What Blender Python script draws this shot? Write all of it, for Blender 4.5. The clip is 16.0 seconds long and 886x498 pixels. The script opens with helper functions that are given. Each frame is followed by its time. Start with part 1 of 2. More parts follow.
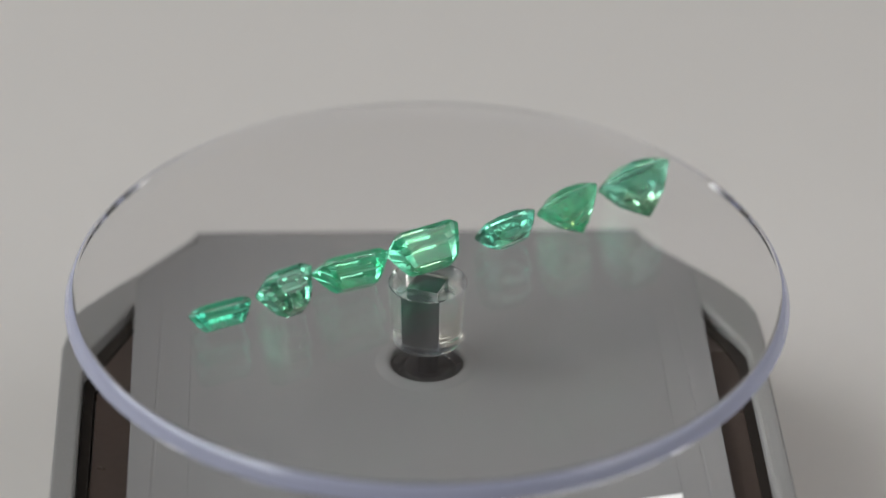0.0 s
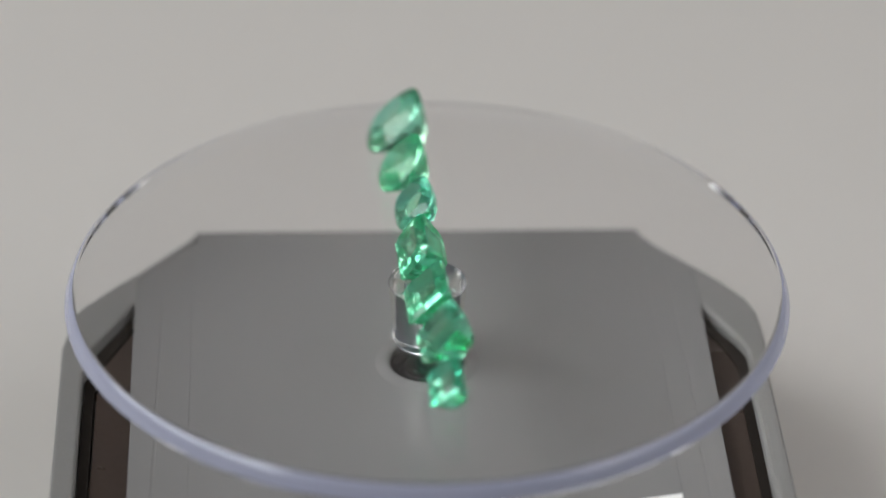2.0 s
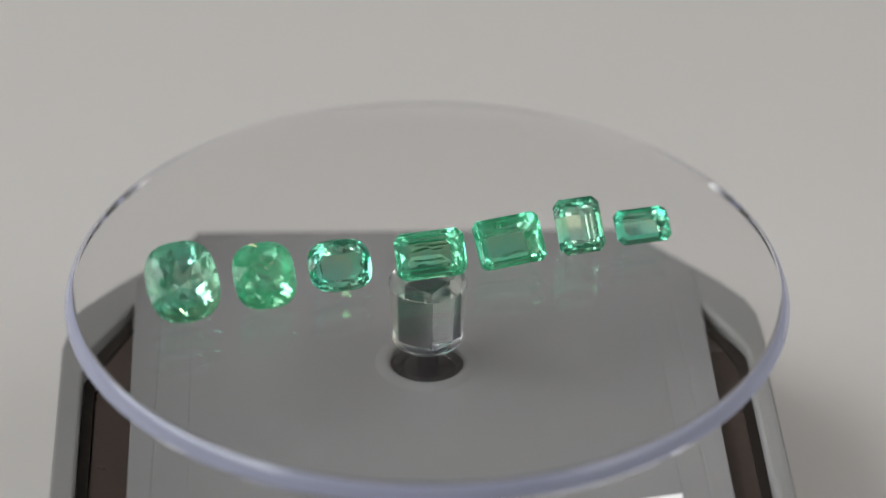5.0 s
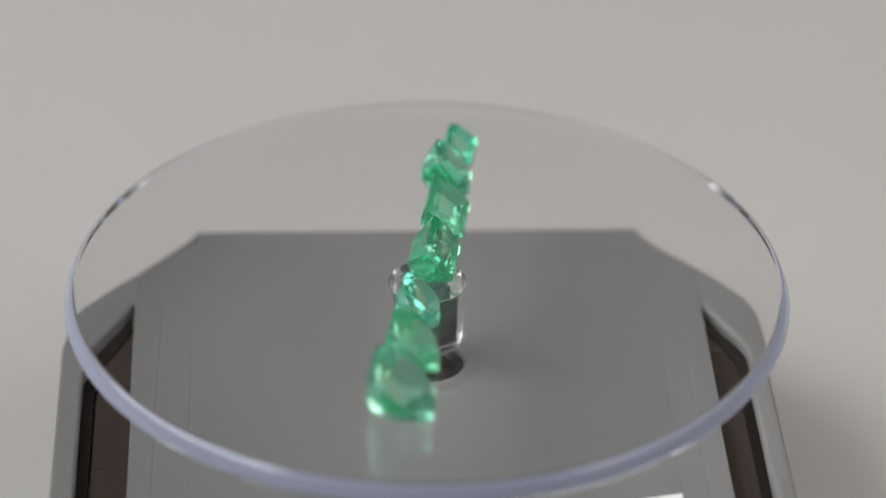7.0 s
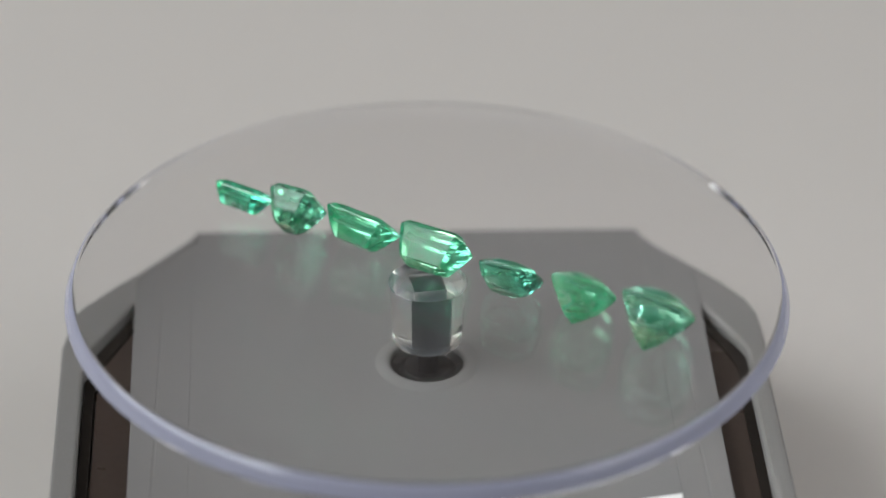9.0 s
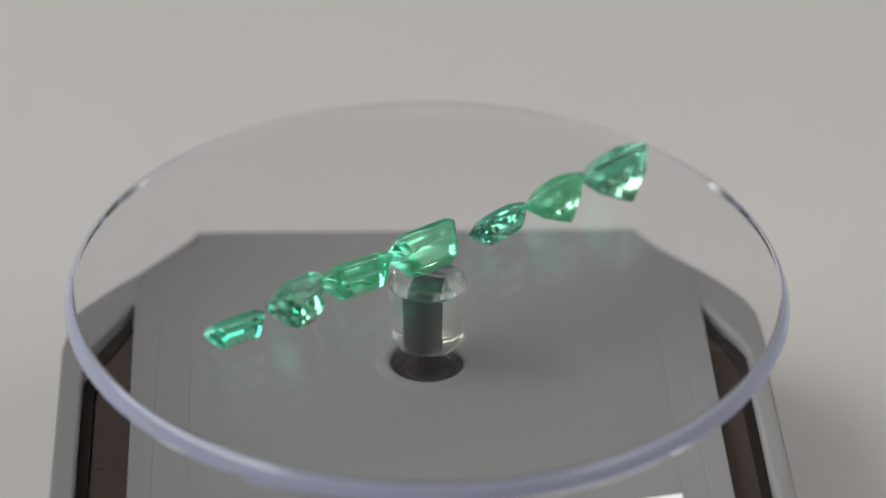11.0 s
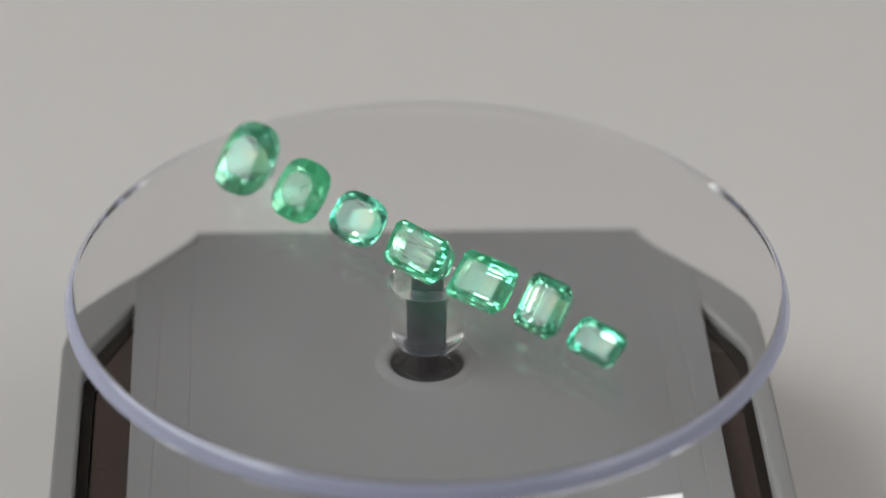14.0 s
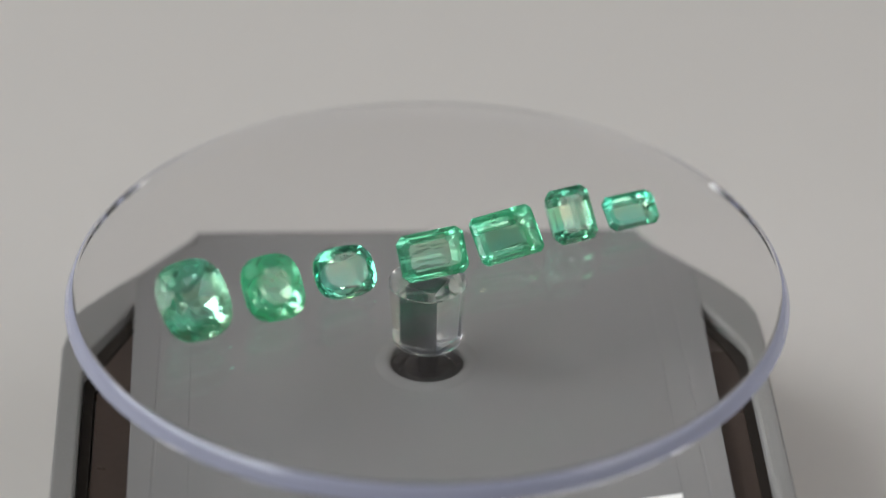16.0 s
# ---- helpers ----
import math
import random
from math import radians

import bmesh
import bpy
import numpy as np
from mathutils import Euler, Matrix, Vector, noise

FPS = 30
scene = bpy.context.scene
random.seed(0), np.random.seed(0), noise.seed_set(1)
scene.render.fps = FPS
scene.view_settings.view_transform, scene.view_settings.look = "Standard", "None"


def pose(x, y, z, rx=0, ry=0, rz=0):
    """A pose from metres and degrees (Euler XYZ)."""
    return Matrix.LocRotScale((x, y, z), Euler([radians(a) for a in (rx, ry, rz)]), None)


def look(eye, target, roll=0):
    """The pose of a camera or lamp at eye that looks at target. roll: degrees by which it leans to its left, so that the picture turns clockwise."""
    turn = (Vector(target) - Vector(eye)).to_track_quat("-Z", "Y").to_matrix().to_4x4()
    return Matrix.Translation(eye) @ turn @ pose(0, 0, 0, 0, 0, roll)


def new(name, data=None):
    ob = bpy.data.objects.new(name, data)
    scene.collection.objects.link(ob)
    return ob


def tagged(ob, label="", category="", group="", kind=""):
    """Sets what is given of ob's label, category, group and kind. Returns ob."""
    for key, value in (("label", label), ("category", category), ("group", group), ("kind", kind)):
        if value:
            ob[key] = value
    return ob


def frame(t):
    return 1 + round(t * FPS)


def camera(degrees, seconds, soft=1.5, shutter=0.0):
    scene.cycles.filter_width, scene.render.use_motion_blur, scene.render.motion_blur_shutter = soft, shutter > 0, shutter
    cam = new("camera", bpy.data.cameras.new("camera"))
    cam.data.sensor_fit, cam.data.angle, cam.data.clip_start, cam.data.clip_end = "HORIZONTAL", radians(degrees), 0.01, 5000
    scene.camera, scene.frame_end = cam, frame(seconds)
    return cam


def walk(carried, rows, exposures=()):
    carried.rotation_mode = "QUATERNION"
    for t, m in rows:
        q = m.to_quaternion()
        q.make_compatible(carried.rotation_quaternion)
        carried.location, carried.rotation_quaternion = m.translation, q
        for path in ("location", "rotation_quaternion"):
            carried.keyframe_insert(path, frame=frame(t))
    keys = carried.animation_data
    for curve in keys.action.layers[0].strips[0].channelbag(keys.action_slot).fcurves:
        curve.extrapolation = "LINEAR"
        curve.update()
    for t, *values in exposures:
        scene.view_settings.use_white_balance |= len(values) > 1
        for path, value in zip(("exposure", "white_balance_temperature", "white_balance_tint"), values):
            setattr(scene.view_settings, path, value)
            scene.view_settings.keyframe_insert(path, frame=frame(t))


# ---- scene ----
EYE = Vector((0.0, -0.24083, 0.15162))
AIM = Vector((0.0060356, 0.8505162, -0.5259143))
cam = camera(20.0, 16.0, soft=1.5)
cam.data.dof.use_dof = True
cam.data.dof.focus_distance = 0.283
cam.data.dof.aperture_fstop = 10.5
VIEW = look(EYE, EYE + AIM, 0.540)
walk(cam, [(0.0, VIEW), (16.0, VIEW)], exposures=[(0.0, 0.0), (16.0, 0.0)])

# ---- light ----
world = bpy.data.worlds.new("sky")
scene.world = world
world.use_nodes = True
wn = world.node_tree.nodes
sky = wn.new("ShaderNodeTexSky")
sky.sky_type = "NISHITA"
sky.sun_disc = False
sky.sun_elevation = radians(38)
sky.sun_rotation = radians(120)
world.node_tree.links.new(sky.outputs[0], wn["Background"].inputs[0])
wn["Background"].inputs[1].default_value = 0.08


def window_light(name, x, y, z, target, wide, high, watts, color):
    data = bpy.data.lights.new(name, "AREA")
    data.shape, data.size, data.size_y = "RECTANGLE", wide, high
    data.energy, data.color = watts, color
    ob = new(name, data)
    ob.matrix_world = look((x, y, z), target)
    return ob


window_light("window_light", -0.99, -0.35, 0.9, (0, -0.35, 0.9), 1.34, 1.04, 18.1, (0.972, 0.980, 0.968))
window_light("window_light", 0.99, -0.35, 0.9, (0, -0.35, 0.9), 1.34, 1.04, 5.2, (0.982, 0.974, 0.958))

# ---- materials ----


def material(name, color, rough=0.5, metal=0.0, spread=0.08, grain=900.0, stain=40.0, bump=0.0, coat=0.0, uneven=0.06):
    """A surface with fine grain, broad stains and a fine relief."""
    m = bpy.data.materials.new(name)
    m.use_nodes = True
    nt = m.node_tree
    b = nt.nodes["Principled BSDF"]
    link = nt.links.new
    coord = nt.nodes.new("ShaderNodeTexCoord")
    fine = nt.nodes.new("ShaderNodeTexNoise")
    broad = nt.nodes.new("ShaderNodeTexNoise")
    fine.inputs["Scale"].default_value = grain
    fine.inputs["Detail"].default_value = 4
    broad.inputs["Scale"].default_value = stain
    broad.inputs["Detail"].default_value = 3
    for n in (fine, broad):
        link(coord.outputs["Object"], n.inputs["Vector"])
    both = nt.nodes.new("ShaderNodeMath")
    both.operation = "ADD"
    link(fine.outputs["Fac"], both.inputs[0])
    link(broad.outputs["Fac"], both.inputs[1])
    ramp = nt.nodes.new("ShaderNodeValToRGB")
    ramp.color_ramp.elements[0].position = 0.2
    ramp.color_ramp.elements[1].position = 0.8
    ramp.color_ramp.interpolation = "EASE"
    ramp.color_ramp.elements[0].color = (*[c * (1 - spread) for c in color], 1)
    ramp.color_ramp.elements[1].color = (*[min(1, c * (1 + spread)) for c in color], 1)
    half = nt.nodes.new("ShaderNodeMath")
    half.operation = "MULTIPLY"
    half.inputs[1].default_value = 0.6
    link(both.outputs[0], half.inputs[0])
    link(half.outputs[0], ramp.inputs["Fac"])
    link(ramp.outputs["Color"], b.inputs["Base Color"])
    rr = nt.nodes.new("ShaderNodeMapRange")
    rr.inputs["To Min"].default_value = max(0.0, rough - uneven)
    rr.inputs["To Max"].default_value = min(1.0, rough + uneven)
    link(broad.outputs["Fac"], rr.inputs["Value"])
    b.inputs["Roughness"].default_value = rough
    if uneven:
        link(rr.outputs["Result"], b.inputs["Roughness"])
    b.inputs["Metallic"].default_value = metal
    b.inputs["Coat Weight"].default_value = coat
    b.inputs["Coat Roughness"].default_value = 0.12
    if bump:
        bm_ = nt.nodes.new("ShaderNodeBump")
        bm_.inputs["Strength"].default_value = bump
        bm_.inputs["Distance"].default_value = 0.0002
        link(fine.outputs["Fac"], bm_.inputs["Height"])
        link(bm_.outputs["Normal"], b.inputs["Normal"])
    return m


def glass(name, color, ior, rough=0.0):
    m = bpy.data.materials.new(name)
    m.use_nodes = True
    b = m.node_tree.nodes["Principled BSDF"]
    b.inputs["Base Color"].default_value = (*color, 1)
    b.inputs["Roughness"].default_value = rough
    b.inputs["IOR"].default_value = ior
    b.inputs["Transmission Weight"].default_value = 1.0
    return m


def gem_material(name, color, milk, milk_color, cloud=500.0, ior=1.575, rough=0.0, veil=1.0):
    """Beryl: clear green crystal with milky clouds that scatter part of the light."""
    m = glass(name, color, ior, rough)
    nt = m.node_tree
    b = nt.nodes["Principled BSDF"]
    out = nt.nodes["Material Output"]
    link = nt.links.new
    coord = nt.nodes.new("ShaderNodeTexCoord")
    noise_tex = nt.nodes.new("ShaderNodeTexNoise")
    noise_tex.inputs["Scale"].default_value = cloud
    noise_tex.inputs["Detail"].default_value = 6
    noise_tex.inputs["Distortion"].default_value = 1.2
    # veils lie in long thin sheets
    sheet = nt.nodes.new("ShaderNodeMapping")
    sheet.inputs["Scale"].default_value = (1.0, veil, veil)
    link(coord.outputs["Object"], sheet.inputs["Vector"])
    link(sheet.outputs["Vector"], noise_tex.inputs["Vector"])
    rng = nt.nodes.new("ShaderNodeMapRange")
    rng.inputs["From Min"].default_value = 0.36
    rng.inputs["From Max"].default_value = 0.66
    rng.inputs["To Min"].default_value = milk * 0.2
    rng.inputs["To Max"].default_value = min(0.95, milk * 1.8)
    link(noise_tex.outputs["Fac"], rng.inputs["Value"])
    # the green runs into yellower zones, strengthened to paint in warm glints
    zone = nt.nodes.new("ShaderNodeTexNoise")
    zone.inputs["Scale"].default_value = cloud * 0.45
    zone.inputs["Detail"].default_value = 2
    link(coord.outputs["Object"], zone.inputs["Vector"])
    tint = nt.nodes.new("ShaderNodeValToRGB")
    tint.color_ramp.elements[0].position = 0.42
    tint.color_ramp.elements[1].position = 0.66
    tint.color_ramp.elements[0].color = (*color, 1)
    tint.color_ramp.elements[1].color = (min(1, color[0] * 1.9), color[1] * 0.99, color[2] * 0.78, 1)
    link(zone.outputs["Fac"], tint.inputs["Fac"])
    link(tint.outputs["Color"], b.inputs["Base Color"])
    trans = nt.nodes.new("ShaderNodeBsdfTranslucent")
    trans.inputs["Color"].default_value = (*milk_color, 1)
    mix = nt.nodes.new("ShaderNodeMixShader")
    link(rng.outputs["Result"], mix.inputs["Fac"])
    link(b.outputs[0], mix.inputs[1])
    diff = nt.nodes.new("ShaderNodeBsdfDiffuse")
    diff.inputs["Color"].default_value = (*milk_color, 1)
    scatter = nt.nodes.new("ShaderNodeMixShader")
    scatter.inputs["Fac"].default_value = 0.45
    link(trans.outputs[0], scatter.inputs[1])
    link(diff.outputs[0], scatter.inputs[2])
    link(scatter.outputs[0], mix.inputs[2])
    link(mix.outputs[0], out.inputs["Surface"])
    return m


PAPER = material("white_paper", (0.66, 0.642, 0.618), 0.75, spread=0.012, grain=300, stain=3, bump=0.02)
WALL = material("wall_paint", (0.26, 0.235, 0.215), 0.8, spread=0.02, grain=120, stain=2, bump=0.05)
# unseen wall made dark, so that the stones show dark facets
DARKWALL = material("dark_unseen_wall", (0.085, 0.082, 0.08), 0.8, spread=0.02, grain=120, stain=2, bump=0.05)
# unseen side walls made pale to throw light back on the stones
PALE = material("pale_unseen_wall", (0.66, 0.65, 0.64), 0.8, spread=0.02, grain=120, stain=2, bump=0.05)
CEIL = material("ceiling_paint", (0.42, 0.41, 0.40), 0.85, spread=0.02, grain=120, stain=2)
FLOOR = material("floor_board", (0.32, 0.24, 0.17), 0.5, spread=0.2, grain=60, stain=4)
FRAME = material("window_paint", (0.78, 0.78, 0.78), 0.4, spread=0.02, grain=200, stain=8)
GREY = material("satin_grey_plastic", (0.222, 0.220, 0.221), 0.27, spread=0.02, grain=2600, stain=25, bump=0.05, uneven=0.0)
GREYRIM = material("grey_housing_plastic", (0.217, 0.215, 0.212), 0.5, spread=0.05, grain=2600, stain=60, bump=0.1)
DARK = material("near_black", (0.016, 0.013, 0.011), 0.6, spread=0.15, grain=1500, stain=90)
BROWN = material("brown_cell", (0.052, 0.038, 0.032), 0.28, spread=0.12, grain=1200, stain=70)
BLACK = material("black_bushing", (0.026, 0.025, 0.027), 0.2, spread=0.15, grain=1500, stain=120)
STEEL = material("dark_shaft", (0.008, 0.008, 0.010), 0.4, 0.0, spread=0.1, grain=2500, stain=200)
DARK.node_tree.nodes["Principled BSDF"].inputs["Specular IOR Level"].default_value = 0.15
RED = material("red_print", (0.55, 0.10, 0.07), 0.4, spread=0.05, grain=800, stain=60)
STEEL.node_tree.nodes["Principled BSDF"].inputs["Specular IOR Level"].default_value = 0.2
LABEL = material("white_label", (0.85, 0.85, 0.85), 0.35, spread=0.02, grain=800, stain=60)
ACRYLIC = glass("clear_acrylic", (0.985, 0.985, 0.99), 1.49)
# bluish milk paints the window light that shines along the post's sides
POSTGLASS = gem_material("clear_post_sheen", (0.92, 0.96, 1.0), 0.055, (0.74, 0.84, 1.0), 150.0, 1.49)
BORE = glass("clear_bore", (0.92, 0.97, 1.0), 1.49)
# violet colour stands in for light piped through the clear disc
EDGE = glass("edge_glow_film", (0.55, 0.57, 0.70), 1.49, 0.14)
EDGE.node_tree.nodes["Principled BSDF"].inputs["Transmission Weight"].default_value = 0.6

GLOW = bpy.data.materials.new("warm_diffuser")
GLOW.use_nodes = True
GLOW.node_tree.nodes["Principled BSDF"].inputs["Base Color"].default_value = (0.8, 0.75, 0.65, 1)
GLOW.node_tree.nodes["Principled BSDF"].inputs["Emission Color"].default_value = (1.0, 0.66, 0.40, 1)
GLOW.node_tree.nodes["Principled BSDF"].inputs["Emission Strength"].default_value = 13.0

# ---- mesh helpers ----
MM = 0.001


def thing(name, label, category, group="", m=None):
    ob = tagged(new(name), label, category, group)
    if m is not None:
        ob.matrix_basis = m
    return ob


def part(name, bm, mat, parent=None, label="", smooth=False, recalc=True):
    me = bpy.data.meshes.new(name)
    if recalc:
        bmesh.ops.recalc_face_normals(bm, faces=bm.faces[:])
    if smooth:
        for e in bm.edges:
            e.smooth = len(e.link_faces) == 2 and e.calc_face_angle(0) < radians(40)
    bm.to_mesh(me)
    bm.free()
    for one in (mat if isinstance(mat, (list, tuple)) else (mat,)):
        me.materials.append(one)
    if smooth:
        for f in me.polygons:
            f.use_smooth = True
    ob = new(name, me)
    if parent is not None:
        ob.parent = parent
    return tagged(ob, label)


def bevel(bm, width, segments=2, angle=30):
    edges = [e for e in bm.edges if len(e.link_faces) == 2 and e.calc_face_angle(0) > radians(angle)]
    bmesh.ops.bevel(bm, geom=edges, offset=width, segments=segments, profile=0.6, affect="EDGES", clamp_overlap=True)


def box(x0, x1, y0, y1, z0, z1, edge=0.0):
    bm = bmesh.new()
    bmesh.ops.create_cube(bm, size=1.0)
    for v in bm.verts:
        v.co = Vector((x0 if v.co.x < 0 else x1, y0 if v.co.y < 0 else y1, z0 if v.co.z < 0 else z1))
    if edge:
        bevel(bm, edge)
    return bm


def prism(corners, z0, z1, edge=0.0, segments=2):
    """An upright block over a polygon."""
    bm = bmesh.new()
    low = [bm.verts.new((x, y, z0)) for x, y in corners]
    f = bm.faces.new(low)
    up = bmesh.ops.extrude_face_region(bm, geom=[f])["geom"]
    for v in up:
        if isinstance(v, bmesh.types.BMVert):
            v.co.z = z1
    if edge:
        bmesh.ops.recalc_face_normals(bm, faces=bm.faces[:])
        bevel(bm, edge, segments)
    return bm


def lathe(profile, steps=96, closed=True, slots=None):
    """Turns a profile of (radius, height) round the z axis."""
    bm = bmesh.new()
    rings = []
    for r, z in profile:
        if r < 1e-9:
            rings.append([bm.verts.new((0, 0, z))])
        else:
            rings.append([bm.verts.new((r * math.cos(2 * math.pi * i / steps), r * math.sin(2 * math.pi * i / steps), z)) for i in range(steps)])
    pairs = list(zip(rings, rings[1:]))
    if closed:
        pairs.append((rings[-1], rings[0]))
    for k, (a, b) in enumerate(pairs):
        for i in range(steps):
            j = (i + 1) % steps
            if len(a) == 1 and len(b) == 1:
                continue
            if len(a) == 1:
                f = bm.faces.new((a[0], b[i], b[j]))
            elif len(b) == 1:
                f = bm.faces.new((a[i], a[j], b[0]))
            else:
                f = bm.faces.new((a[i], a[j], b[j], b[i]))
            if slots:
                f.material_index = slots[k]
    return bm


def scaled(points, k=MM):
    return [(x * k, y * k) for x, y in points]


# ---- the room ----
TABLE = -0.0345
FLOORZ = TABLE - 0.75
TOPZ = FLOORZ + 2.6


# unseen shell added round the table; its tones shape what the stones reflect
def build_room():
    t = 0.12
    x0, x1, y0, y1 = -1.0, 1.0, -1.5, 2.1
    part("floor", box(x0, x1, y0, y1, FLOORZ - t, FLOORZ), FLOOR)
    part("ceiling", box(x0, x1, y0, y1, TOPZ, TOPZ + t), CEIL)
    part("wall_north", box(x0 - t, x1 + t, y1, y1 + t, FLOORZ - t, TOPZ + t), WALL)
    part("wall_south", box(x0 - t, x1 + t, y0 - t, y0, FLOORZ - t, TOPZ + t), DARKWALL)
    # the two side walls have a window opening each
    for name, a, b in (("wall_west", x0 - t, x0), ("wall_east", x1, x1 + t)):
        wall = bmesh.new()
        for c, d, e, f in ((y0, -1.05, FLOORZ - t, TOPZ + t), (0.35, y1, FLOORZ - t, TOPZ + t), (-1.05, 0.35, FLOORZ - t, 0.35), (-1.05, 0.35, 1.45, TOPZ + t)):
            piece = box(a, b, c, d, e, f)
            me = bpy.data.meshes.new("piece")
            piece.to_mesh(me)
            piece.free()
            wall.from_mesh(me)
            bpy.data.meshes.remove(me)
        part(name, wall, PALE)
    for ob in list(scene.objects):
        if ob.name in ("floor", "ceiling") or ob.name.startswith("wall_"):
            tagged(ob, kind="structure")
    tagged(bpy.data.objects["floor"], "brown wooden room floor", "floor")
    tagged(bpy.data.objects["ceiling"], "plain grey painted ceiling", "ceiling")
    tagged(bpy.data.objects["wall_north"], "plain taupe painted room wall", "wall")
    tagged(bpy.data.objects["wall_south"], "unseen dark wall added to darken facets of the stones", "wall")
    for n in ("wall_west", "wall_east"):
        tagged(bpy.data.objects[n], "unseen off-white wall added to brighten the stones", "wall")
    for n, cx in (("window_1", x0 - 0.06), ("window_2", x1 + 0.06)):
        w = tagged(new(n), "white framed window letting in daylight", "window", "windows", "structure")
        w.matrix_basis = pose(cx, -0.35, 0.9)
        s, v = 0.699, 0.549
        for a, b, c, d in ((-s, -s + 0.02, -v, v), (s - 0.02, s, -v, v), (-s + 0.02, s - 0.02, v - 0.02, v), (-s + 0.02, s - 0.02, -v, -v + 0.02)):
            part("window_frame", box(-0.02, 0.02, a, b, c, d, 0.004), FRAME, w)


def build_backdrop():
    """A white paper sheet that lies flat on the table."""
    ob = part("backdrop", box(-0.85, 0.85, -0.55, 0.95, TABLE - 0.0015, TABLE), PAPER, None, "white paper sheet lying flat under the turntable")
    tagged(ob, category="backdrop", kind="structure")


def build_table():
    t = thing("table", "plain white table under the paper sheet", "table")
    z = TABLE - 0.0016
    part("tabletop", box(-0.9, 0.9, -0.65, 1.1, z - 0.03, z, 0.003), FRAME, t)
    for x in (-0.84, 0.84):
        for y in (-0.58, 1.02):
            part("leg", box(x - 0.03, x + 0.03, y - 0.03, y + 0.03, FLOORZ, z - 0.03, 0.003), FRAME, t)


def build_ceiling_light():
    """A round warm lamp under the ceiling; its glints show in the stones."""
    lamp = thing("ceiling_light", "round warm white ceiling lamp", "lamp", m=pose(0.05, 0.85, TOPZ))
    part("frame", lathe([(0.0, 0.0), (0.09, 0.0), (0.09, -0.05), (0.077, -0.055), (0.077, -0.03), (0.0, -0.03)], 48, False), FRAME, lamp, "", True)
    part("diffuser", lathe([(0.0, -0.031), (0.076, -0.031), (0.076, -0.05), (0.06, -0.06), (0.0, -0.068)], 48, False), GLOW, lamp, "glowing warm diffuser", True)


build_room()
build_ceiling_light()
build_backdrop()
build_table()

# ---- the turntable's base ----
PLATE = -14.3
YAW = 2.6


def side(half, y, taper=0.0286):
    return half + taper * (y + 2.0)


def build_base():
    base = thing("turntable", "grey plastic turntable with brown side panels on white paper", "turntable", m=pose(-0.0007, 0, 0, 0, 0, YAW))
    front = -66.0
    # the two back corners differ a little: one is cut straighter
    corners = {1: [(27.3, 29.8), (28.7, 27.8), (33.9, 21.3), (37.5, 16.9), (40.2, 12.6), (41.2, 9.4), (41.3, 5.0)],
               -1: [(26.3, 29.8), (27.7, 27.6), (33.0, 20.9), (36.4, 17.0), (39.4, 13.2), (41.1, 10.4), (41.6, 7.0)]}
    outline = [(x - 0.5, y) for x, y in corners[1] + [(side(41.1, front), front)]] + [(-x - 0.5, y) for x, y in [(side(41.1, front), front)] + corners[-1][::-1]]
    part("housing", prism(scaled(outline), TABLE + 0.0008, (PLATE - 3.0) * MM, 0.0015, 3), GREYRIM, base)
    for s in (1, -1):
        rim = corners[s] + [(side(41.1, front), front), (side(38.7, front), front), (side(38.7, 1.0), 1.6), (38.0, 3.9), (33.0, 14.4), (33.0, 19.0), (26.8, 27.2)]
        edge = part("rim", prism(scaled([(s * x - 0.5, y) for x, y in rim]), (PLATE - 2.6) * MM, (PLATE - 0.03) * MM, 0.0008, 3), GREYRIM, base, "grey rim with rounded corner")
        dark_strip = [(side(38.6, 1.0), 1.6), (side(38.6, front), front), (side(37.45, front), front), (side(37.45, -1.0), -0.5), (36.6, 3.0), (33.2, 11.0), (33.2, 13.4), (37.9, 3.9)]
        part("dark_strip", prism(scaled([(s * x - 0.4, y) for x, y in dark_strip]), (PLATE - 2.9) * MM, (PLATE - 1.5) * MM), DARK, edge, "black strip inside the rim")
        cell = [(33.2, 10.9), (36.55, 2.9), (side(37.4, -1.0), -0.6), (side(37.4, front), front), (side(33.5, front), front)]
        part("side_panel", prism(scaled([(s * x - 0.2, y) for x, y in cell]), (PLATE - 2.9) * MM, (PLATE - 1.7) * MM, 0.0001), BROWN, base, "glossy dark brown side panel")
        for name, a, b, tie_a, tie_b, back_a, back_b, top in (("outer_strip", (30.58, 0.2), (33.5, 0.2), 0.006, 0.0286, 23.2, 18.6, 0.0), ("inner_strip", (27.3, 0.7), (30.34, 0.2), 0.02, 0.006, 27.4, 23.4, -0.006)):
            strip = [(s * side(w, y, k) + off, y) for (w, off), k, y in ((a, tie_a, back_a), (b, tie_b, back_b), (b, tie_b, front), (a, tie_a, front))]
            part(name, prism(scaled(strip), (PLATE - 2.9) * MM, (PLATE + top) * MM, 0.00004, 1), GREY, base)
    bed = [(side(33.4, 17.0), 18.4), (side(33.4, front), front), (side(26.2, front, 0.02), front), (side(26.2, 27.0, 0.02), 27.2)]
    for s in (1, -1):
        part("strip_bed", prism(scaled([(s * x, y) for x, y in bed]), (PLATE - 2.95) * MM, (PLATE - 0.05) * MM), GREY, base)
    # the middle plate, with the round hole for the spindle
    bm = bmesh.new()
    loop = [(side(27.12, 29.6, 0.02), 29.6), (side(27.12, front, 0.02), front)]
    corners = [(-loop[0][0] + 0.7, 29.6), (loop[0][0] + 0.7, 28.6), (loop[1][0] + 0.7, front), (-loop[1][0] + 0.7, front)]
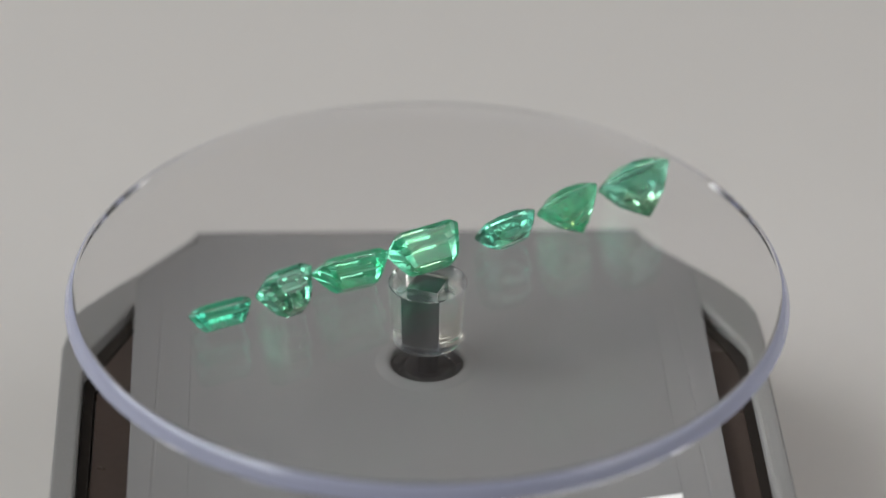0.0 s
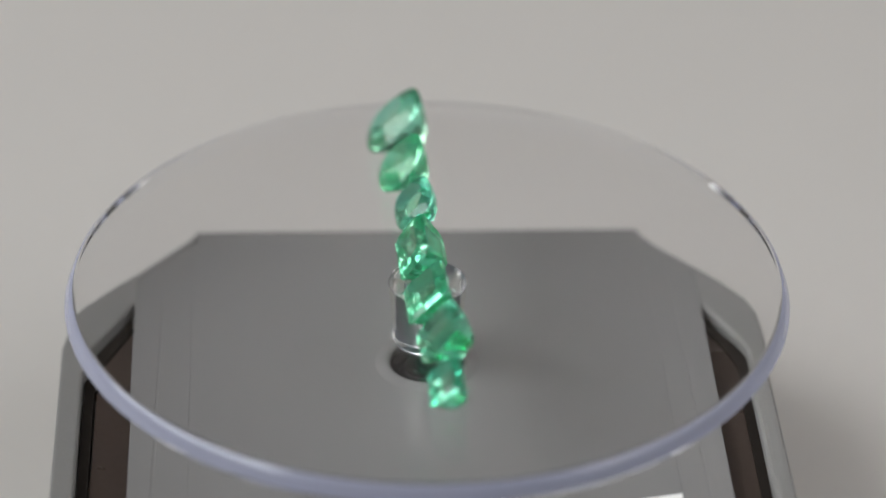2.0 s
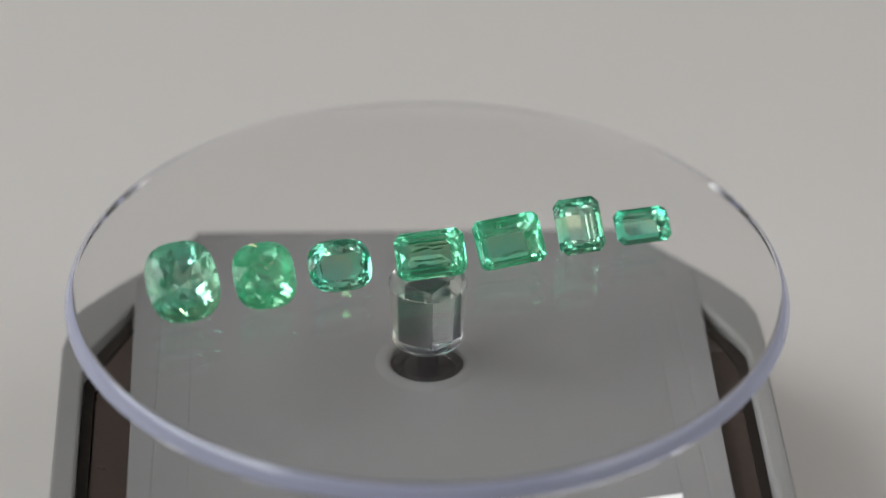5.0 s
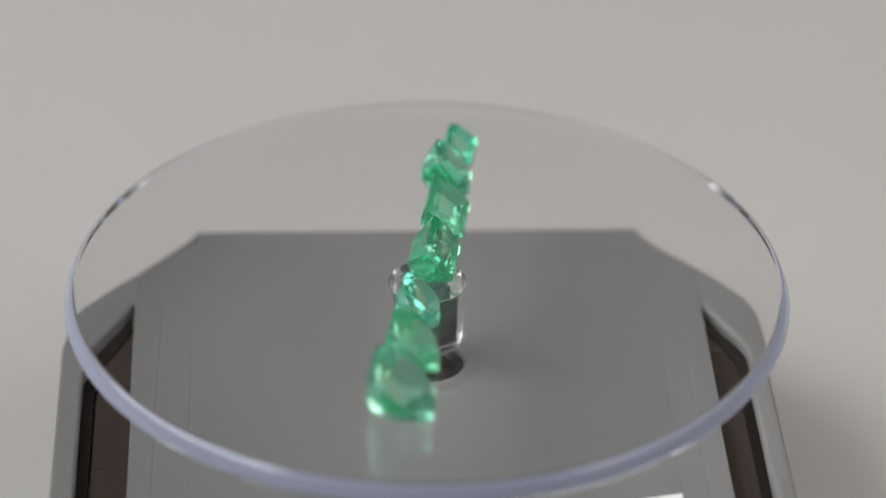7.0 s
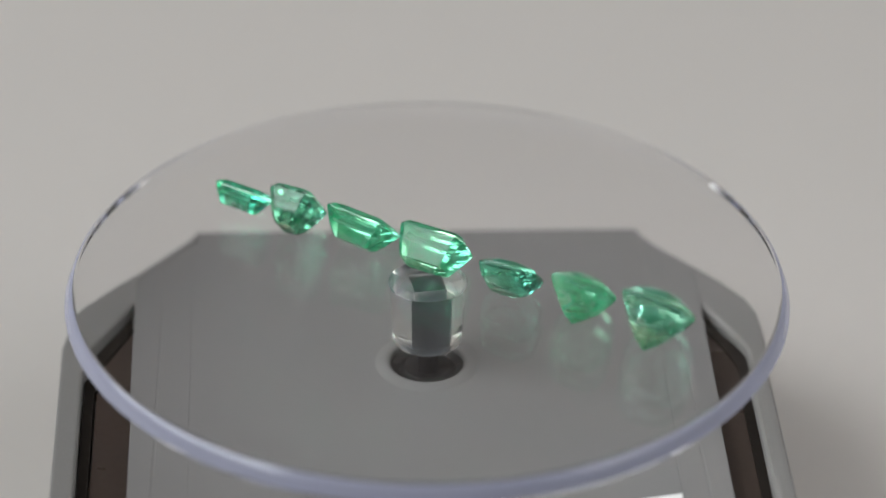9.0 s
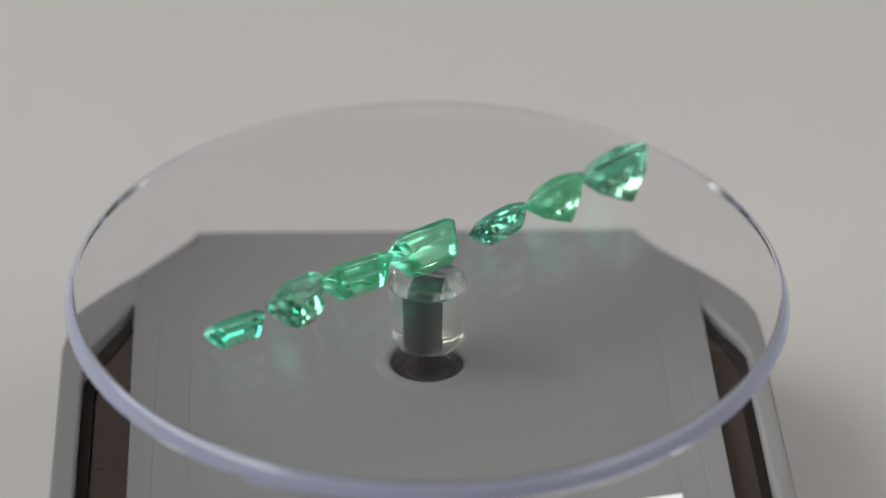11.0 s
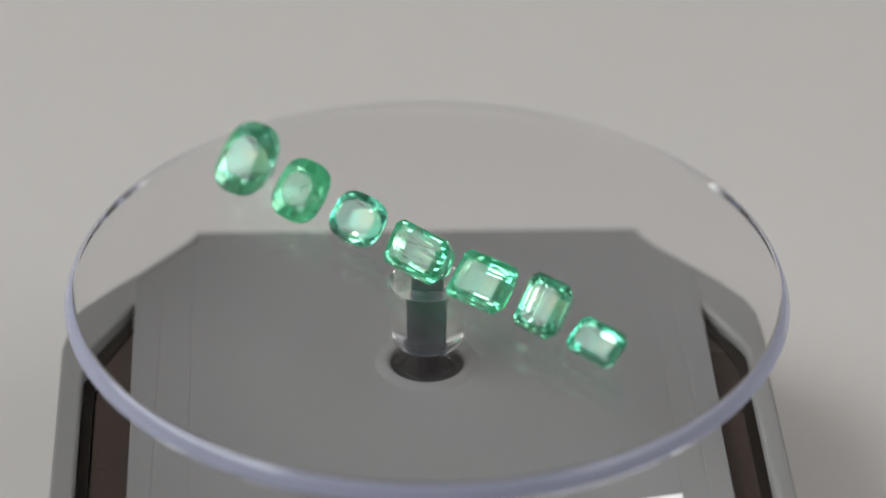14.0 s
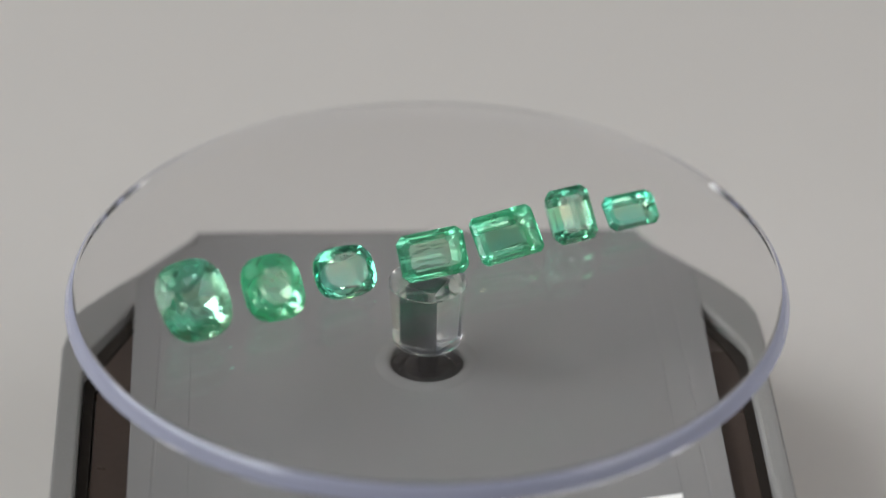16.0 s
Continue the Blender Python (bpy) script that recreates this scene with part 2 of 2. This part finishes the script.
    ring = [(4.25 * math.cos(2 * math.pi * i / 64) + 0.7, 4.25 * math.sin(2 * math.pi * i / 64)) for i in range(64)]
    for pts in (corners, ring):
        vs = [bm.verts.new((x * MM, y * MM, PLATE * MM)) for x, y in pts]
        for a, b in zip(vs, vs[1:] + vs[:1]):
            bm.edges.new((a, b))
    bmesh.ops.triangle_fill(bm, use_beauty=True, edges=bm.edges[:])
    down = bmesh.ops.extrude_face_region(bm, geom=bm.faces[:])["geom"]
    for v in down:
        if isinstance(v, bmesh.types.BMVert):
            v.co.z = (PLATE - 2.9) * MM
    part("top_plate", bm, GREY, base, "satin grey top plate")
    # lip raised to catch light as a pale halo round the hole
    lip = [(4.3, -0.6), (4.3, 0.06), (4.42, 0.24), (4.7, 0.36), (5.2, 0.27), (5.8, 0.06), (6.1, -0.02), (6.1, -0.6)]
    col = part("collar", lathe([(r * MM, (PLATE + z) * MM) for r, z in lip], 64), GREY, base, "slightly raised grey collar", True)
    col.location = (0.7 * MM, 0, 0)
    bush = [(0.0, -2.6), (4.24, -2.6), (4.24, -0.5), (4.05, -0.32), (3.7, -0.5), (3.3, -0.85), (2.9, -0.75), (2.6, -0.55), (2.2, -0.75), (0.0, -0.8)]
    b = part("bushing", lathe([(r * MM, (PLATE + z) * MM) for r, z in bush], 64, False), BLACK, base, "black bushing round the spindle", True)
    b.location = (0.7 * MM, 0, 0)
    # a white label at the front
    tag = part("label_plate", prism(scaled([(2.0, -28.9), (22.0, -25.3), (27.4, -24.25), (27.1, -44.0), (2.0, -44.0)]), (PLATE + 0.004) * MM, (PLATE + 0.3) * MM, 0.0001), LABEL, base, "white label plate")
    part("stripe", prism(scaled([(8.0, -28.0), (22.8, -25.32), (22.8, -25.62), (8.0, -28.3)]), (PLATE + 0.302) * MM, (PLATE + 0.33) * MM), RED, tag, "thin red stripe along the label")
    return base


build_base()

# ---- the turning platter ----
RADIUS, THICK = 40.0, 2.9


def build_platter():
    platter = thing("display_disc", "clear round acrylic disc turning on a clear post", "display disc")
    r, t = RADIUS, THICK
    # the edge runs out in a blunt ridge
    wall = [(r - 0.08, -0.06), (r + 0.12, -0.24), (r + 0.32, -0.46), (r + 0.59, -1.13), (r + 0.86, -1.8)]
    prof = [(0.0, 0.0), (r * 0.5, 0.0), (r - 0.3, 0.0)] + wall + [(r + 0.48, -2.34), (r + 0.1, -2.88), (r + 0.0, -t), (r * 0.5, -t), (0.0, -t)]
    disc = part("disc", lathe([(a * MM, b * MM) for a, b in prof], 192, False), ACRYLIC, platter, "clear polished acrylic disc", True)
    for f in disc.data.polygons:
        f.use_smooth = abs(f.normal.z) < 0.97
    # violet band a hair's breadth off the polished body, painting its piped light
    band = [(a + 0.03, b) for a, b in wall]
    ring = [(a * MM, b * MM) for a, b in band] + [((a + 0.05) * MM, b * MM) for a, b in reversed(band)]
    glow_band = part("edge_glow", lathe(ring, 192), EDGE, disc, "thin pale violet band painted as edge glow of the disc", True)
    glow_band.visible_shadow = False
    disc.visible_shadow = False
    rnd = random.Random(5)
    dust = bmesh.new()
    for _ in range(7):
        rr, aa = rnd.uniform(10, 38), rnd.uniform(0, 6.28)
        size = rnd.uniform(0.04, 0.08) * MM
        bmesh.ops.create_icosphere(dust, subdivisions=1, radius=size, matrix=Matrix.Translation((rr * math.cos(aa) * MM, rr * math.sin(aa) * MM, size * 0.9)))
    tagged(part("dust", dust, DARK, platter, "tiny dark dust specks"), kind="stuff")
    zt, zb = -t - 0.12, -10.8
    prof = [(0.0, zt), (4.4, zt), (4.5, zt - 0.1), (4.28, zt - 2.5), (4.0, zb + 0.6), (4.05, zb + 0.55), (4.05, zb + 0.4), (3.96, zb + 0.32), (3.94, zb + 0.12), (3.84, zb), (0.0, zb)]
    body = lathe([(a * MM, b * MM) for a, b in prof], 96, False)
    bmesh.ops.recalc_face_normals(body, faces=body.faces[:])
    # the square bore is an air space inside the post
    c = 1.86 * 1.414
    bore = prism(scaled([(c, 0), (0, c), (-c, 0), (0, -c)]), (zb + 0.3) * MM, (zt - 0.35) * MM)
    bmesh.ops.recalc_face_normals(bore, faces=bore.faces[:])
    bmesh.ops.reverse_faces(bore, faces=bore.faces[:])
    me = bpy.data.meshes.new("bore")
    bore.to_mesh(me)
    bore.free()
    outside = len(body.faces)
    body.from_mesh(me)
    bpy.data.meshes.remove(me)
    body.faces.ensure_lookup_table()
    for f in body.faces[outside:]:
        f.material_index = 1
    post = part("post", body, [POSTGLASS, BORE], platter, "clear acrylic post with a square bore", True, False)
    for f in post.data.polygons:
        f.use_smooth = True
    post.visible_shadow = False
    h = 1.77
    shaft = prism(scaled([(h, 0), (0, h), (-h, 0), (0, -h)], MM * 1.414), (zb + 0.4) * MM, (zt - 0.6) * MM, 0.00012)
    part("pin", lathe([(a * MM, b * MM) for a, b in ((0.0, zb - 0.05), (1.4, zb - 0.05), (1.4, PLATE - 0.75), (0.0, PLATE - 0.75))], 32, False), BLACK, platter, "black pin", True)
    spindle = part("shaft", shaft, STEEL, platter, "dark square spindle")
    slit = part("slit", box(-0.07 * MM, 0.07 * MM, -0.03 * MM, 0.03 * MM, (zb + 0.42) * MM, (zb + 1.35) * MM), BLACK, spindle, "short dark slit at the foot of the spindle")
    slit.matrix_basis = pose(0, 0, 0, 0, 0, -5) @ pose(0, -2.57 * MM, 0)
    return platter


platter = build_platter()

# ---- the emeralds ----


def octagon(w, h, cut):
    a, b = w / 2, h / 2
    return [(a - cut, b), (a, b - cut), (a, -b + cut), (a - cut, -b), (-a + cut, -b), (-a, -b + cut), (-a, b - cut), (-a + cut, b)]


def cushion(w, h, n, power, turn=0.0):
    pts = []
    for i in range(n):
        a = 2 * math.pi * (i + turn) / n
        c, s = math.cos(a), math.sin(a)
        k = (abs(c) ** power + abs(s) ** power) ** (-1 / power)
        pts.append((w / 2 * k * c, h / 2 * k * s))
    return pts


def step_cut(w, h, cut, crown, pav, culet=0.0):
    """A trap cut; culet: how much of the width the flat underside keeps, or 0 for a keel."""
    if h > w:
        return [(-y, x, z) for x, y, z in step_cut(h, w, cut, crown, pav, culet)]
    pts = []
    for inset, z in ((0.34, crown), (0.15, crown * 0.72), (0.0, 0.12), (0.0, -0.12)):
        pts += [(x, y, z) for x, y in octagon(w - h * inset * 1.15, h - h * inset * 1.15, cut * (1 - inset))]
    tiers = [(0.13, 0.30), (0.30, 0.63), (0.46, 0.86)]
    tiers.append((1.0 - culet, 1.0) if culet else (0.85, 0.975))
    for inset, z in tiers:
        pts += [(x, y, -pav * z) for x, y in octagon(w - h * inset, h - h * inset, cut * (1 - inset))]
    if not culet:
        k = max(0.05, (w - h) / 2 + 0.06 * h)
        pts += [(k, 0, -pav), (-k, 0, -pav)]
    return pts


def brilliant_cut(w, h, power, crown, pav, table, culet=0.0):
    pts = [(x, y, crown) for x, y in cushion(w * table, h * table, 8, power, 0.5)]
    pts += [(x, y, crown * 0.62) for x, y in cushion(w * (table + 1) * 0.5, h * (table + 1) * 0.5, 8, power)]
    for z in (0.12, -0.12):
        pts += [(x, y, z) for x, y in cushion(w, h, 32, power)]
    if culet:
        for k, z, n, turn in ((0.93, 0.25, 16, 0.5), (0.84, 0.5, 16, 0.0), (culet + 0.2, 0.76, 8, 0.0), (culet, 1.0, 8, 0.5)):
            pts += [(x, y, -pav * z) for x, y in cushion(w * k, h * k, n, power, turn)]
    else:
        for k, z, n, turn in ((0.86, 0.23, 16, 0.5), (0.64, 0.52, 8, 0.0), (0.32, 0.80, 8, 0.5)):
            pts += [(x, y, -pav * z) for x, y in cushion(w * k, h * k, n, power, turn)]
        pts.append((0, 0, -pav))
    return pts


def gem(label, points, tilt, lean, x, y, turn, mat, specks, seed, streaks=0):
    """An emerald that leans on its pavilion; x, y: where its middle stands when the row lies across the view."""
    bm = bmesh.new()
    m = pose(0, 0, 0, 0, 0, turn) @ pose(0, 0, 0, tilt) @ pose(0, 0, 0, 0, lean)
    for p in points:
        bm.verts.new(m @ (Vector(p) * MM))
    hull = bmesh.ops.convex_hull(bm, input=bm.verts[:])
    gone = {v for v in hull["geom_interior"] + hull["geom_unused"] if isinstance(v, bmesh.types.BMVert) and v.is_valid}
    bmesh.ops.delete(bm, geom=list(gone), context="VERTS")
    bmesh.ops.dissolve_limit(bm, angle_limit=radians(1.5), verts=bm.verts[:], edges=bm.edges[:])
    low = min(v.co.z for v in bm.verts)
    for v in bm.verts:
        v.co.z -= low - 0.00002
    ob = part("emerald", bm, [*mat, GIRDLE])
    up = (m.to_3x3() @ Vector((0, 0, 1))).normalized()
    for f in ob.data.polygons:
        # table and keel painted paler than the thick border, for the shorter light path
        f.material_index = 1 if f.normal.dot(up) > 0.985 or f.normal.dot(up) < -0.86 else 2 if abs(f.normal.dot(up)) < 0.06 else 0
    tagged(ob, label, "gemstone", "emeralds in a row on the platter")
    rnd = random.Random(seed)
    w = max(p[0] for p in points) * 2
    h = max(p[1] for p in points) * 2
    for k in range(specks + streaks):
        sp = bmesh.new()
        bmesh.ops.create_icosphere(sp, subdivisions=1, radius=1.0)
        if k < specks:
            size, long, deep = rnd.uniform(0.05, 0.11) * MM, rnd.choice((1.0, 1.4, 6.0)), 0.5
            spot = (rnd.uniform(-0.25, 0.25), rnd.uniform(-0.2, 0.2), rnd.uniform(-0.3, 0.05))
        else:
            # ragged dark veils in two lengthwise bands: inclusions and painted step reflections
            size, long, deep = rnd.uniform(0.07, 0.15) * MM, rnd.uniform(3.0, 7.0), rnd.uniform(0.5, 1.1)
            spot = (rnd.uniform(-0.22, 0.24), (0.16 if k % 2 else -0.16) + rnd.uniform(-0.07, 0.07), rnd.uniform(-0.26, -0.02))
        for v in sp.verts:
            v.co = Vector((v.co.x * size * long, v.co.y * size * deep, v.co.z * size * 0.4)) * rnd.uniform(0.75, 1.25)
        place = m @ Vector((spot[0] * w * MM, spot[1] * h * MM, spot[2] * h * MM))
        place.z -= low
        for v in sp.verts:
            v.co = m @ v.co
            v.co += place
        part("inclusion", sp, SPECK if k < specks else VEIL, ob, "dark inclusion, in the bands also a painted reflection")
    ob["stand"] = (x * MM, y * MM)
    return ob


# dark green for inclusion veils and for the steps' painted dark reflections
VEIL = material("dark_veil_reflection", (0.05, 0.15, 0.085), 0.5, spread=0.3)
GIRDLE = glass("fine_ground_girdle", (0.45, 1.0, 0.78), 1.575, 0.12)
SPECK = material("dark_inclusion", (0.03, 0.05, 0.035), 0.6, spread=0.2)
# second of each pair: paler copy that paints the shorter light path
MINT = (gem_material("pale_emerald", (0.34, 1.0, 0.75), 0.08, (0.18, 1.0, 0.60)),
        gem_material("pale_emerald_short_path", (0.58, 1.0, 0.89), 0.015, (0.23, 1.0, 0.63)))
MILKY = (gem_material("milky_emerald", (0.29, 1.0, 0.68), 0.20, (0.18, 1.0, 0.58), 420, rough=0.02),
         gem_material("milky_emerald_short_path", (0.49, 1.0, 0.77), 0.12, (0.24, 1.0, 0.58), 420, rough=0.02))
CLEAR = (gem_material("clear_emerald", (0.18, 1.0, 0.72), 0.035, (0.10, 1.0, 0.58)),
         gem_material("clear_emerald_short_path", (0.42, 1.0, 0.80), 0.005, (0.15, 1.0, 0.57)))
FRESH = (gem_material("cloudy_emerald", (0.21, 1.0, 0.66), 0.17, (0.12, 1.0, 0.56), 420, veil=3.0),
         gem_material("cloudy_emerald_short_path", (0.36, 1.0, 0.75), 0.05, (0.20, 1.0, 0.56), 420, veil=4.0))
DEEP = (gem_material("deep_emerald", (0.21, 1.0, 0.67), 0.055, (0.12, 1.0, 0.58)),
        gem_material("deep_emerald_short_path", (0.50, 1.0, 0.78), 0.005, (0.21, 1.0, 0.58)))
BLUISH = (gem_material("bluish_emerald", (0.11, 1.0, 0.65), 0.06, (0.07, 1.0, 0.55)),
          gem_material("bluish_emerald_short_path", (0.40, 1.0, 0.80), 0.005, (0.13, 1.0, 0.55)))

GEMS = [
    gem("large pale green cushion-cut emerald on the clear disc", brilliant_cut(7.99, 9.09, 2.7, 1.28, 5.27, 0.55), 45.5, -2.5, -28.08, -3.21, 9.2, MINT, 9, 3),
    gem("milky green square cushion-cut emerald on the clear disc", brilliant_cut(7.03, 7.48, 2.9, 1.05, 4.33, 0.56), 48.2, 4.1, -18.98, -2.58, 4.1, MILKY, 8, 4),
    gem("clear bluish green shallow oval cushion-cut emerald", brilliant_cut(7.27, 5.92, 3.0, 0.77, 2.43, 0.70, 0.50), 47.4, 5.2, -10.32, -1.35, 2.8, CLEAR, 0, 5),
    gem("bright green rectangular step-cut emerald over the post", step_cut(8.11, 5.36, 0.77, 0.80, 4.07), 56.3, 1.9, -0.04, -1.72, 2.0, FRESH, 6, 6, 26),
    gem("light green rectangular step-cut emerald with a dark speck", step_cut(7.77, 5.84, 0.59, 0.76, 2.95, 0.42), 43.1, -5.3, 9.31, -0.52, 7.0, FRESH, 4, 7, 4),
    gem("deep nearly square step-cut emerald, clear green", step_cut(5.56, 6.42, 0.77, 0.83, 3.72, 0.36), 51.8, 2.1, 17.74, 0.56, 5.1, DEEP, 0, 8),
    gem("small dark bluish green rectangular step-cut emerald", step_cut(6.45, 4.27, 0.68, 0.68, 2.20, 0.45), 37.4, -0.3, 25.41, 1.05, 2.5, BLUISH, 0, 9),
]


TURN = 33.43
FRONT = 15.4
LEVEL = -0.0002
# the motor runs a little unevenly: degrees ahead of an even turn, once round
UNEVEN = [(0.0, -0.2), (2.8, 0.2), (4.0, -0.4), (6.3, -0.4), (9.2, -0.3), (13.5, -0.05), (14.6, -0.4), (15.4, 0.0), (16.0, 0.0)]


def angle(t):
    lag = float(np.interp(t, [a for a, b in UNEVEN], [b for a, b in UNEVEN]))
    return TURN * (t - FRONT) + lag


def motions():
    steps = [i * 0.25 for i in range(65)]
    walk(platter, [(t, pose(0, 0, LEVEL, 0, 0, angle(t))) for t in steps])
    for g in GEMS:
        x, y = g["stand"]
        walk(g, [(t, pose(0, 0, LEVEL, 0, 0, angle(t)) @ pose(x, y, 0)) for t in steps])


motions()
